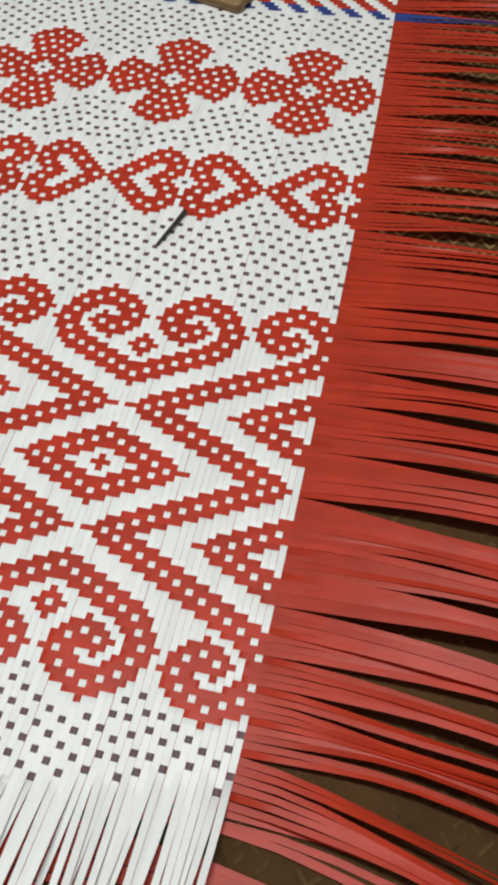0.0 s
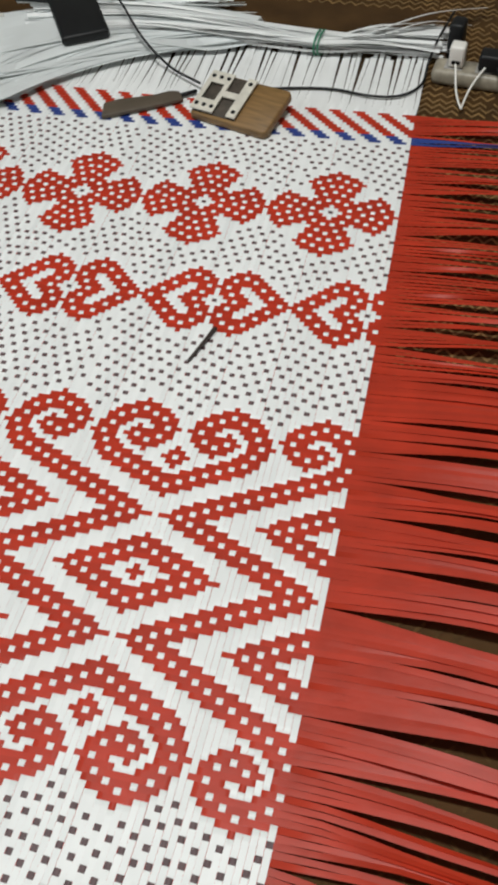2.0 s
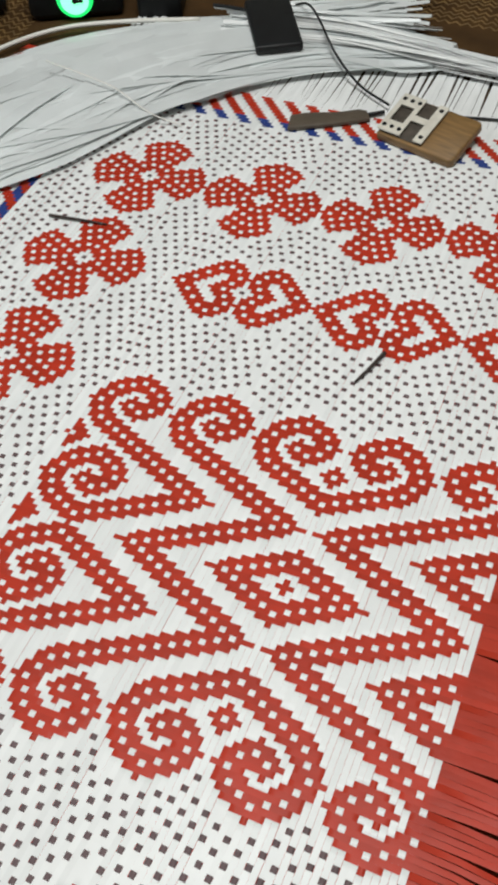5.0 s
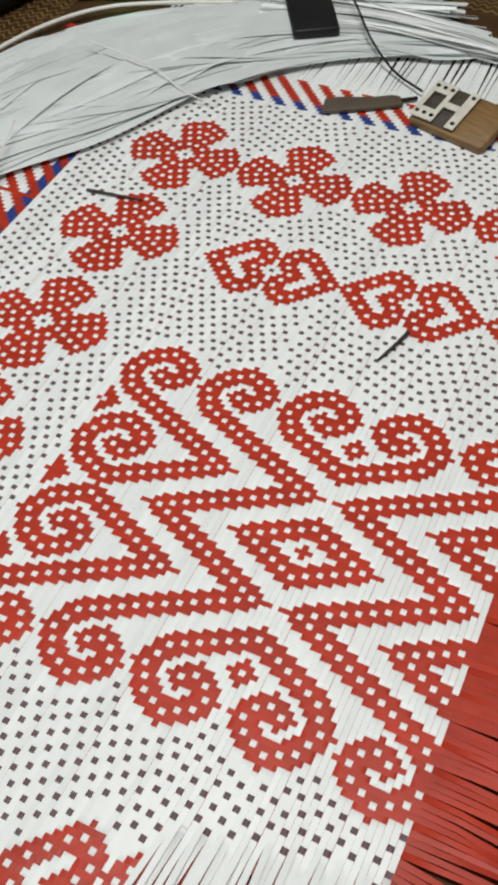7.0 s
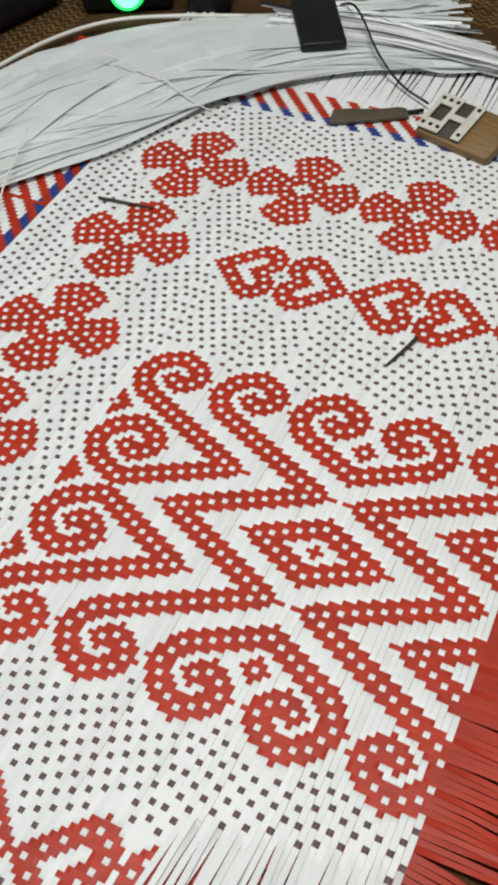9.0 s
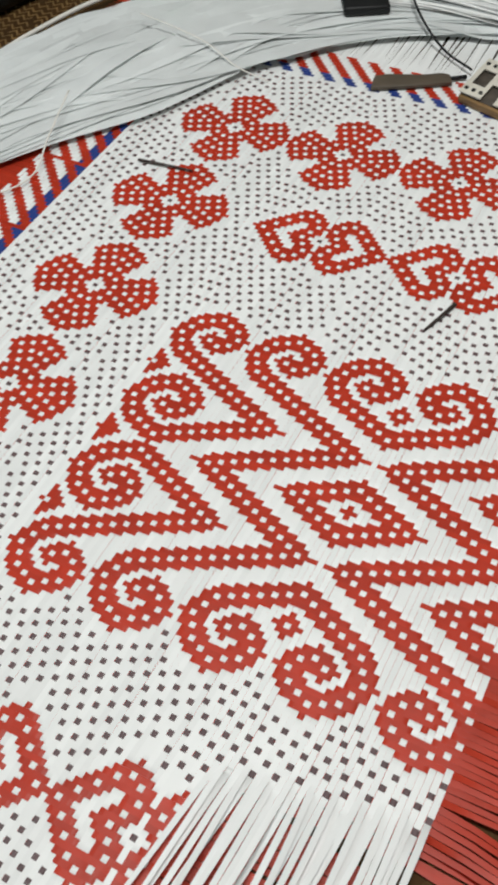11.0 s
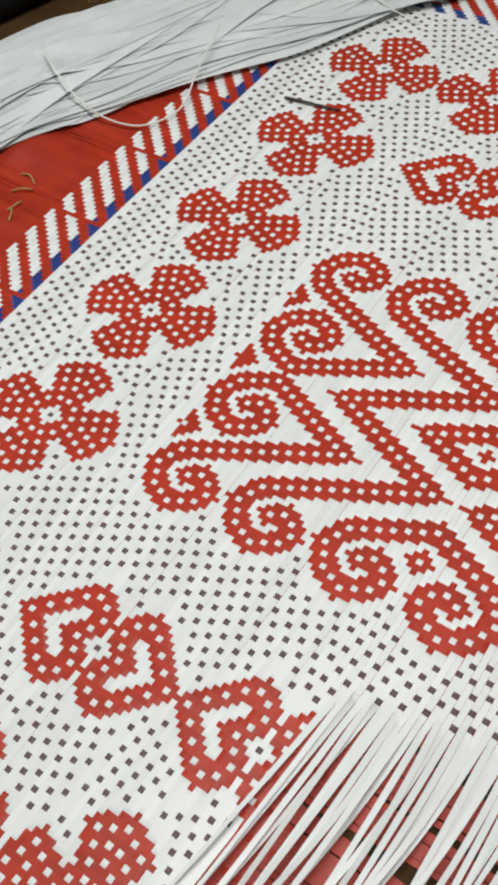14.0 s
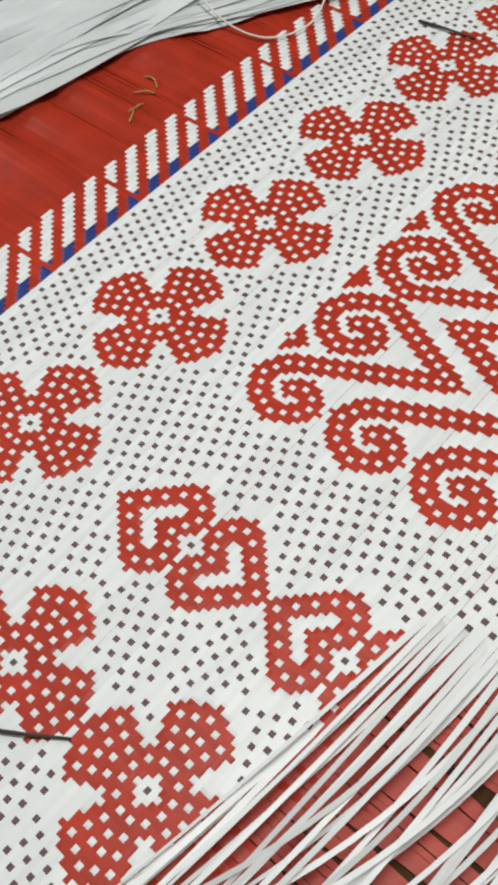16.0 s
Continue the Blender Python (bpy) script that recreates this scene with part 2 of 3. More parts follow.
def ground_dot(c, r):
    """The satin ground, whose slant turns over from band to band."""
    if -80 < c < -69 and r < 34:                 # both sides of the row of flowers are alike
        c = -138 - c
    if r < -99 and c > -80:
        return in_band(TOP_FIELD, c, r)
    if c <= -80:
        return (2 * r - c) % 5 == (4 if r < -10 else 3)
    if c <= -55 and r < 33:                      # turned over between each two flowers
        lower = (r + 62) % 30 < 15
        if c <= -58 or (lower and c <= -55 and r > -50):
            bands = ((-200, -1, 2), (-61, 1, 0), (-58, -1, 1)) if not lower else ((-200, 1, 0), (-61, -1, 2), (-58, 1, 1))
            return in_band(bands, c, r)
    if r < -62:
        return in_band(FLOWER_FIELD, c, r)
    if r < 33 and (r < 0 or c < -44):
        return in_band(HEART_FIELD if r < 0 else ((-200, 1, 1),), c, r)
    return in_band(NEAR_FIELD if r < 57 else LOW_FIELD, c, r)


for i in range(NC):
    for j in range(NR):
        c, r = i + COL0, j + ROW0
        if r > -118 and c > -92 and ground_dot(c, r) and not near[i, j] and not tuck[max(0, i - 1):i + 1, max(0, j - 1):j + 2].any():
            tuck[i, j] = True
for c, r in list(set(hearts)) + flowers:
    put(tuck, c, r, True)
# inner white of the figure stays closed
for i in range(NC):
    for j in range(NR):
        c, r = i + COL0, j + ROW0
        if -44 < c and abs(r) <= 31:
            tuck[i, j] = False
red |= tuck
# the borders of slanted stripes
for i in range(NC):
    for j in range(NR):
        c, r = i + COL0, j + ROW0
        if r <= -119:
            red[i, j] = (c - r) % 6 in (1, 2, 3)
        elif c <= -93:
            red[i, j] = (r - c) % 6 in (2, 3, 4) or r % 24 == 7

# ---------------------------------------------------------------- the mat
SKEW_X = (0.18, 0.73, -0.14, 0.76, 0.13, -0.2, 0.2, 0.33, -0.26, -0.01)
SKEW_Y = (-0.32, 1.65, -0.12, -0.97, -1.16, 0.0, -0.36, -0.49, -0.48, 0.0)


def place(c, r):
    """Where the crossing of column c and row r lies on the floor; the mat is laid slightly askew and drawn in at its loose corner."""
    q = max(0.0, min(1.0, (r - 37.5) / 16.5))
    r += q * q * (3 - 2 * q)      # the rows lie wider apart before the near hearts
    a, b = c / 50, r / 50
    terms = (1, a, b, a * a, a * b, b * b, a ** 3, a * a * b, a * b * b, b ** 3)
    x = c + sum(k * t for k, t in zip(SKEW_X, terms)) - 1.7 / (1 + math.exp(-(c + 12) / 5.0)) / (1 + math.exp(-(r - 50) / 4.0))
    y = -r + sum(k * t for k, t in zip(SKEW_Y, terms))
    return x * C, y * C


def woven_to(c):
    """The last woven row of a column."""
    if c > 0:
        return 46.5 - 0.2 * c + 1.2 * math.sin(c * 2.1)
    return 69 - c / 0.18 + 2 * math.sin(c * 2.1) if c > -6 else ROW1


mat = empty("woven_mat", pose(0, 0, 0), "unfinished woven plastic mat, white and red, with flowers and hearts", "mat")
rng = np.random.default_rng(4)
H = 0.0003                     # half the lift of a crossing


def strip_mesh(name, path, width, mat_, cells=None, second=None, twist=None):
    v, f = ribbon(path, width, twist, crown=0.00006)
    idx = None
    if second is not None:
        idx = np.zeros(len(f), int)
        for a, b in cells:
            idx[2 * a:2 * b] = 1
    return mesh_object(name, v, f, [mat_] + ([second] if second else []), mat, indices=idx)


def stations(up, before, after, white):
    """Offsets along a cell and heights, as a strip lies over or under there; a single crossing is tucked in, a red one deeper."""
    if up and not before and not after:
        d = 0.06 if white else 0.0
        return ((-0.47 - d, -H), (-0.42 - d, H), (0.42 + d, H), (0.47 + d, -H))
    if not up and before and after:
        d = 0.0 if white else 0.06
        return ((-0.455 - d, 1.15 * H), (-0.405 - d, -H), (0.405 + d, -H), (0.455 + d, 1.15 * H))
    z = H if up else -H
    return ((-0.45, z), (0.45, z))


def column_strip(c):
    last = min(ROW1, int(round(woven_to(c))))
    pts = []
    x0, y0 = place(c, ROW0 - 1)
    length = rng.uniform(22, 27)
    stray = 0.035 * C * math.sin(c * 12.99) + (0.05 * C if c % 9 == 4 else 0)
    lean = rng.normal(0, 0.003) + 0.004 * math.sin(c * 0.55)
    for k in range(8, 0, -1):     # the far loose end
        pts.append((x0 + 0.002 + lean * k / 8, y0 + k * length / 8 * C, 0.0008 + 0.0022 * rng.random() * k / 8))
    for r in range(ROW0, last + 1):
        line = red[c - COL0]
        j = r - ROW0
        for d, z in stations(not line[j], j == 0 or not line[j - 1], r == last or not line[min(NR - 1, j + 1)], True):
            x, y = place(c, r + d)
            pts.append((x + stray, y, z))
    if c > -6:                    # the near loose end
        x, y = place(c, last + 0.5)
        near = max(0.0, min(1.0, (10 - c) / 14))       # those by the slanted edge lie along it
        bend, lift = rng.normal(0, 0.016), rng.uniform(0.006, 0.012 + 0.018 * (1 - near))
        curl = -0.015 - 0.03 * rng.random() * (1 - near) - (rng.uniform(0.04, 0.11) if rng.random() < 0.4 and c > 7 else 0)
        for k in range(1, 17):
            t = k / 16
            pts.append((x - (0.012 + 0.045 * near) * t + bend * t * (1 - 0.6 * near) + curl * t ** 2.4, y - 0.40 * t,
                        0.0012 + lift * math.sin(math.pi * min(1, t * 1.1)) + (c % 5) * 0.0012 * t))
    blue = -95 <= c <= -93
    twist = np.zeros(len(pts))
    if c > -6:
        twist[-16:] = rng.normal(0, 0.75) * np.linspace(0, 1, 16) ** 0.7
    width = np.full(len(pts), C * 1.002)
    if c > -6:                    # curled narrower where they hang loose
        width[-16:] *= 1 - 0.26 * np.minimum(1, np.arange(16) / 4)
    return strip_mesh("blue_strip" if blue else "white_strip", pts, width, BLUE if blue else WHITE, twist=twist)


# the loose red ends hang together in locks
lock_of, r = {}, ROW0
while r <= ROW1:
    n = int(rng.integers(3, 11))
    loose = rng.random() < (0.5 if r < -8 else 0.25 if r < 26 else 0.35)
    pull, sway, roll = -rng.uniform(0.2, 0.42) if loose else -rng.uniform(0.05, 0.22), rng.normal(0, 0.009), rng.normal(0, 0.16)
    rise = rng.uniform(0.006, 0.016)
    k = 0
    while k < n:                  # and in finer tufts within a lock
        m = min(n - k, int(rng.integers(2, 6)))
        grip = rng.uniform(0.25, 0.65) if rng.random() < 0.85 else 0.0
        if r > 24 or r < -55:
            grip = rng.uniform(0.25, 0.7)
        lean, late, shut = roll + rng.normal(0, 0.10), rng.uniform(0, 0.22), rng.uniform(0.0, 1.0)
        for q in range(m):
            lock_of[r + k + q] = (r + (n - 1) / 2, pull, sway, k + q, (q - (m - 1) / 2) * grip, lean, rise, late, shut)
        k += m
    r += n


def row_strip(r):
    lastc = COL1 if r < 44 else min(COL1, int((46.5 - r) / 0.2)) if r < 47 else (0 if r < 71 else -int((r - 69) * 0.18))
    pts, cells = [], []
    blue = -121 <= r <= -119
    x0, y0 = place(COL0 - 0.5, r)
    for k in range(6, 0, -1):
        wave = r * 0.42 + 1.6 * math.sin(r * 0.13) + 0.35 * k
        pts.append((x0 - (0.05 if r > -20 else 0.036 if r > -60 else 0.022) * k, y0 + 0.0015 * math.sin(r * 1.3 + k) * k / 6, 0.0003 + 0.0008 * rng.random() + 0.005 * (1 + math.sin(wave)) * (k / 6)))
    for c in range(COL0, lastc + 1):
        line = red[:, r - ROW0]
        i = c - COL0
        got = stations(line[i], i > 0 and line[i - 1], c == lastc or line[min(NC - 1, i + 1)], False)
        # a tucked single crossing takes the darker second colour
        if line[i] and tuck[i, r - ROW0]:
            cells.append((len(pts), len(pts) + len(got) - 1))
        for d, z in got:
            x, y = place(c + d, r)
            pts.append((x, y, z))
    x, y = place(lastc + 0.6, r)
    middle, pull, sway, k0, tuft, lean, rise, late, shut = lock_of[r]
    fall = -0.010 - 0.048 / (1 + math.exp(-(r - 16) / 12.0))
    steep = -0.115 / (1 + math.exp(-(r - 37) / 5.0))
    own, lift, twist_end = rng.normal(0, 0.0022), rise + rng.normal(0, 0.0012), lean + rng.normal(0, 0.10)
    if rng.random() < 0.10:       # some stand on edge
        twist_end = rng.normal(0, 1.1)
    n = 14
    for k in range(1, n + 1):
        t = k / n
        join = (1 - math.cos(math.pi * min(1, t * 3.4))) / 2
        g = t if r < 44 else max(0.0, (0.62 * t - 29 * C) / 0.45)
        opened = (1 - math.cos(math.pi * max(0.0, min(1, (t - late) * 3.4)))) / 2 * (1 - shut * t)
        dy = (-(r - middle) * pull * join + tuft * opened) * C + sway * t + own * t * t + fall * g ** 1.7 + steep * g ** 1.5
        if r >= 44:
            pts.append((x + 0.62 * t, y + dy + 0.006 * math.sin(r * 1.9) * t, -0.0022 - 0.0012 * ((r * 3) % 4) / 4 + 0.0008 * math.sin(r * 0.9 + 5 * t)))
            continue
        pts.append((x + 0.45 * t, y + dy, -0.0004 + lift * math.sin(math.pi * min(1, 1.2 * t)) + 0.0007 * ((k0 * 3) % 5) * join))
    twist = np.zeros(len(pts))
    twist[:6] = (rng.normal(0, 0.12) + 0.65 * math.cos(r * 0.42 + 1.6 * math.sin(r * 0.13) + 1.2)) * np.linspace(1, 0.2, 6)
    twist[-n:] = (0.0 if r >= 44 else twist_end) * np.sin(np.linspace(0, 0.75 * math.pi, n))
    width = np.full(len(pts), C * 1.02)
    width[:6] = C * 1.1
    width[-n:] = C * (0.985 + (0.10 if r < -8 else 0.22) * np.minimum(1, np.arange(n) / 4)) if r < 44 else C * rng.uniform(0.8, 1.05)
    if 18 < r < 44:               # the near ends spread and thin out
        width[-n:] *= 1 - min(1, (r - 18) / 14) * (0.16 + 0.44 * np.linspace(0, 1, n))
        twist[-n:] *= 1 + 2.2 * min(1, (r - 18) / 14)
    if r < -48:                   # the far ends are narrower and turned on edge
        width[-n:] *= 0.78 - 0.36 * np.linspace(0, 1, n) * min(1, (-48 - r) / 20)
        width[-n:] *= 1 - rng.uniform(0, 0.5) * np.minimum(1, np.arange(n) / 5)
        twist[-n:] *= 2.2
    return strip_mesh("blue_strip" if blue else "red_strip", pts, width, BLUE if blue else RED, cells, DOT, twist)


for c in range(COL0, COL1 + 1):
    column_strip(c)
for r in range(ROW0, ROW1 + 1):
    row_strip(r)

# ---------------------------------------------------------------- zigzag mat under everything
def zigzag_mesh(name, x0, x1, y0, y1, label, whole=0.93, strand=GOLD):
    period, amp, pitch, w = 0.019, 0.0052, 0.0150, 0.0025
    verts, faces = [], []
    for row in range(int((y1 - y0) / pitch)):
        yb = y0 + row * pitch + 0.0015 * math.sin(row * 1.7)
        n = int((x1 - x0) / (period / 2))
        base = len(verts)
        for k in range(n + 1):
            yy = yb + (amp if k % 2 else -amp) + rng.normal(0, 0.0005)
            xx = x0 + k * period / 2
            verts += [(xx, yy - w, -0.0052), (xx, yy + w, -0.0052)]
        for k in range(n):
            if rng.random() < whole:
                faces.append((base + 2 * k, base + 2 * k + 2, base + 2 * k + 3, base + 2 * k + 1))
    ob = mesh_object(name, verts, faces, [strand], smooth=False)
    return tagged(ob, label, "mat", kind="stuff")


zigzag_mesh("zigzag_weave", 0.17, 0.9, 0.3, 1.9, "gold zigzag weave of a brown floor mat")
zigzag_mesh("worn_weave", 0.17, 0.9, -0.6, 0.3, "worn brown strands of a floor mat", 0.6, material("worn_strand", (0.10, 0.058, 0.022), 0.8, vary=0.6, scale=90, spec=0.1))
zigzag_mesh("zigzag_weave", -1.6, 0.17, 1.10, 1.9, "gold zigzag weave of a brown floor mat")
zigzag_mesh("zigzag_weave", -1.06, -0.80, 0.5, 1.10, "gold zigzag weave of a brown floor mat")

# ---------------------------------------------------------------- loose white strips
heap = empty("white_strip_heap", pose(0, 0, 0), "heap of long loose white plastic strips beside the mat", "strip heap")
inner = smooth_path([(-0.10, 0.935), (-0.30, 0.86), (-0.44, 0.715), (-0.538, 0.522), (-0.628, 0.39), (-0.70, 0.255), (-0.775, 0.13), (-0.80, -0.05), (-0.82, -0.25)], 12)
outer = smooth_path([(-0.10, 0.985), (-0.32, 0.995), (-0.52, 0.93), (-0.655, 0.855), (-0.755, 0.74), (-0.82, 0.58), (-0.895, 0.43), (-0.965, 0.22), (-1.04, -0.25)], 12)
N = len(inner)


def heap_point(u, s):
    i = min(N - 1.001, max(0, s * (N - 1)))
    k, f = int(i), i - int(i)
    a = inner[k] * (1 - f) + inner[k + 1] * f
    b = outer[k] * (1 - f) + outer[k + 1] * f
    return a * (1 - u) + b * u


for n in range(210):              # broad flat films lying over one another at slight angles, a few narrow ones turned up
    u0 = (n * 0.6180339) % 1.0
    s0 = rng.uniform(-0.25, 0.75)
    s1 = s0 + rng.uniform(0.22, 0.6)
    s0, s1 = max(0.0, s0), min(1.0, s1)
    if n < 50:
        u0, s0, s1 = 0.08 + 0.92 * n / 49, 0.0, 1.0
    slope = rng.normal(0, 0.5) if n >= 50 else 0.0
    wob, ph = rng.normal(0, 0.03), rng.uniform(0, 6)
    narrow = n >= 50 and n % 6 == 0
    lo, hi = (0.0, 1.0) if n < 50 else (rng.uniform(0.02, 0.2), rng.uniform(0.8, 0.98))
    pts = []
    for k in range(22):
        t = k / 21
        u = u0 + slope * (t - 0.5) + wob * math.sin(4 * t + ph)
        u = min(hi, max(lo, u))
        q = heap_point(u, s0 + (s1 - s0) * t)
        dome = math.sin(math.pi * u) ** 0.6
        swell = 0.0025 * math.sin(9 * u + 14 * (s0 + (s1 - s0) * t)) * dome
        pts.append((q[0], q[1], 0.002 + (0.003 + 0.016 * dome) * (0.35 + 0.65 * dome) + swell + (0.00003 * n if n >= 50 else 0.003 * (1 - dome))))
    tw = (rng.normal(0, 0.45) if narrow else rng.normal(0, 0.07)) * np.sin(np.linspace(0, math.pi * rng.integers(1, 4), 22) + rng.uniform(0, 1)) + rng.normal(0, 0.025)
    broad = C * (5.0 if n < 50 else rng.uniform(0.8, 1.5) if narrow else rng.uniform(5.0, 13.0))
    v, f = ribbon(pts, broad * (np.ones(22) if n < 50 else np.sin(np.linspace(0.16, math.pi - 0.16, 22)) ** 0.55), tw, crown=0.0004)
    mesh_object("white_strip", v, f, [FILM], heap)

for n in range(16):               # long films along the inner edge
    s0 = rng.uniform(0.0, 0.55)
    s1, u0 = min(1.0, s0 + rng.uniform(0.35, 0.5)), rng.uniform(0.06, 0.16)
    pts = []
    for t in np.linspace(0, 1, 22):
        q = heap_point(u0 + 0.05 * math.sin(3 * t + n), s0 + (s1 - s0) * t)
        pts.append((q[0], q[1], 0.0065 + 0.09 * (u0 - 0.06) + 0.0002 * n))
    v, f = ribbon(pts, C * rng.uniform(2.5, 5.0) * np.sin(np.linspace(0.2, math.pi - 0.2, 22)) ** 0.5, -0.10 + rng.normal(0, 0.05) * np.linspace(-1, 1, 22), crown=0.0004)
    mesh_object("white_strip", v, f, [FILM], heap)

bundle = empty("strip_bundle", pose(0, 0, 0), "tied bundle of white plastic strips lying beyond the mat", "strip bundle")
for n in range(64):
    u, v2 = rng.uniform(-1, 1), rng.uniform(0, 1)
    path = [(-0.46 + rng.normal(0, 0.02), 0.93 + 0.045 * u, 0.012 + 0.014 * v2), (-0.28, 0.945 + 0.032 * u, 0.014 + 0.02 * v2),
            (-0.13, 0.942 + 0.024 * u, 0.012 + 0.018 * v2), (0.004, 0.932 + 0.013 * u, 0.009 + 0.017 * v2),
            (0.09, 0.952 + 0.024 * u, 0.008 + 0.017 * v2), (0.185 + rng.normal(0, 0.012), 0.972 + 0.042 * u, 0.004 + 0.016 * v2)]
    path = [(p[0], p[1] + rng.normal(0, 0.004), p[2] + rng.normal(0, 0.002)) for p in path]
    v, f = ribbon(smooth_path(path, 5), C * rng.uniform(0.55, 1.1), rng.normal(0, 0.7) + rng.normal(0, 0.5) * np.linspace(-1, 1, 26), crown=0.0002)
    mesh_object("white_strip", v, f, [WHITE], bundle)
for a, b in (((0.08, 0.95, 0.030), (0.245, 1.085, 0.012)), ((0.10, 0.955, 0.026), (0.225, 1.03, 0.010))):
    mid = (0.5 * (a[0] + b[0]), 0.5 * (a[1] + b[1]) - 0.006, 0.034)
    v, f = ribbon(smooth_path([a, mid, b], 6), C * 1.0, 0.3, crown=0.0003)
    mesh_object("white_strip", v, f, [WHITE], bundle)
for k in range(2):
    ring = [(0.002 + 0.006 * k + 0.004 * math.cos(a), 0.932 + 0.021 * math.cos(a), 0.017 + 0.017 * math.sin(a)) for a in np.linspace(0, 2 * math.pi, 20)]
    v, f = tube(ring, 0.0016, 6)
    mesh_object("tie", v, f, [GREEN], bundle, "dark green tie")

fan = empty("cut_strip_sheaf", pose(0, 0, 0), "sheaf of cut white plastic strips with ends fanned out", "strip sheaf")
for n in range(60):
    a = rng.uniform(0, 1)
    end = (-0.155 - 0.10 * a + rng.normal(0, 0.024), 0.985 + 0.18 * a + rng.normal(0, 0.022))
    path = [(-0.44 - 0.03 * rng.random(), 0.93 + 0.05 * a, 0.02), (-0.33 + rng.normal(0, 0.02), 0.965 + 0.07 * a + rng.normal(0, 0.008), 0.022 + 0.016 * rng.random()), (end[0], end[1], 0.012 + 0.022 * rng.random())]
    v, f = ribbon(smooth_path(path, 6), C * rng.uniform(0.6, 1.6), rng.normal(0, 0.5) + rng.normal(0, 0.4) * np.linspace(-1, 1, 13), crown=0.0003)
    mesh_object("white_strip", v, f, [FILM], fan)

# ---------------------------------------------------------------- the splitting tool, sticks
def slab_between(name, corners, z0, z1, mat_, parent, bevel=0.002, label=""):
    bm = bmesh.new()
    low = [bm.verts.new((x, y, z0)) for x, y in corners]
    high = [bm.verts.new((x, y, z1)) for x, y in corners]
    n = len(corners)
    bm.faces.new(high)
    bm.faces.new(low[::-1])
    for k in range(n):
        bm.faces.new((low[k], low[(k + 1) % n], high[(k + 1) % n], high[k]))
    bmesh.ops.recalc_face_normals(bm, faces=bm.faces)
    if bevel:
        bmesh.ops.bevel(bm, geom=bm.edges[:], offset=bevel, segments=2, affect="EDGES", profile=0.5)
    for f in bm.faces:
        f.smooth = True
    return part(name, bm, mat_, parent, label)


tool = empty("splitting_tool", pose(-0.076, 0.750, 0.0100, 13, 0, -15), "worn wooden block tool with pale metal plate on the mat border", "tool")
slab_between("block", [(-0.060, -0.041), (0.058, -0.044), (0.063, -0.037), (0.064, 0.036), (0.060, 0.040), (-0.060, 0.040)], 0.000, 0.014, WOOD, tool, 0.0025, "amber varnished wooden block")
# added thin slab: worn wood with the shade of the plate's openings painted in
slab_between("plate_recess", [(-0.058, -0.037), (0.010, -0.038), (0.010, 0.037), (-0.058, 0.037)], 0.0142, 0.0150, material("shaded_worn_wood", (0.075, 0.06, 0.045), 0.7, vary=0.5, scale=80, bump=0.3), tool, 0.0003, "worn wood under the plate, darkened for the shade in its openings")
bm = bmesh.new()
cells_ = ["XXXXX...XX", "XXXXX...XX", "X...X...XX", "X...XXXXXX", "X...X...XX", "XXXXX...XX", "XXXXX...XX"]
for j, line in enumerate(cells_):
    for i, ch in enumerate(line):
        if ch == "X":
            x, y, w, h = -0.060 + i * 0.0072, 0.037 - j * 0.0107, 0.0072, 0.0107
            vs = [bm.verts.new(p) for p in ((x, y - h, 0.0185), (x + w, y - h, 0.0185), (x + w, y, 0.0185), (x, y, 0.0185))]
            bm.faces.new(vs)
bmesh.ops.remove_doubles(bm, verts=bm.verts, dist=0.0004)
bmesh.ops.solidify(bm, geom=bm.faces[:], thickness=-0.0022)
plate = part("plate", bm, METAL, tool, "pale stamped metal plate")
for sx, sy in ((-0.054, 0.027), (-0.042, 0.027), (-0.030, 0.027), (-0.054, -0.028), (-0.042, -0.028), (-0.030, -0.028), (0.005, 0.027), (0.005, -0.028)):
    bm = bmesh.new()
    bmesh.ops.create_cone(bm, cap_ends=True, segments=12, radius1=0.0034, radius2=0.0026, depth=0.0014)
    bmesh.ops.translate(bm, vec=(sx, sy, 0.0214), verts=bm.verts)
    part("screw", bm, BLACK, tool, "dark screw head")
bar = empty("scraper_bar", pose(-0.226, 0.745, 0.0, 0, 0, 26), "flat dull brown bar lying on the striped border", "bar")
slab_between("blade", [(-0.060, -0.020), (0.0, -0.017), (0.062, -0.010), (0.060, 0.011), (0.048, 0.016), (0.02, 0.012), (-0.03, 0.016), (-0.052, 0.012)], 0.002, 0.009, material("dull_brown_bar", (0.10, 0.078, 0.055), 0.55, vary=0.25, scale=50, bump=0.2), bar, 0.0015)
v, f = tube([(0.058, 0.003, 0.006), (0.085, 0.008, 0.006)], 0.003, 8)
mesh_object("tang", v, f, [BLACK], bar, "thin dark tang")


def stick(a, b, r, label):
    a, b = np.array(a), np.array(b)
    mid = (a + b) / 2 + np.array((0.0008, -0.0006, 0.0012))
    ob = empty("twig", pose(0, 0, 0), label, "twig")
    p = smooth_path([a, mid, b], 6)
    v, f = tube(p, r, 7, np.linspace(1.0, 0.6, len(p)))
    mesh_object("stem", v, f, [TWIG], ob)
    return ob


stick((-0.004, 0.322, 0.004), (-0.021, 0.268, 0.003), 0.0028, "short dark twig lying beside a heart motif")
stick((-0.497, 0.409, 0.004), (-0.416, 0.419, 0.003), 0.0022, "thin dark twig lying across a flower petal")
stick((-0.215, -0.592, 0.004), (-0.155, -0.552, 0.003), 0.0019, "thin dark twig lying across a flower petal")

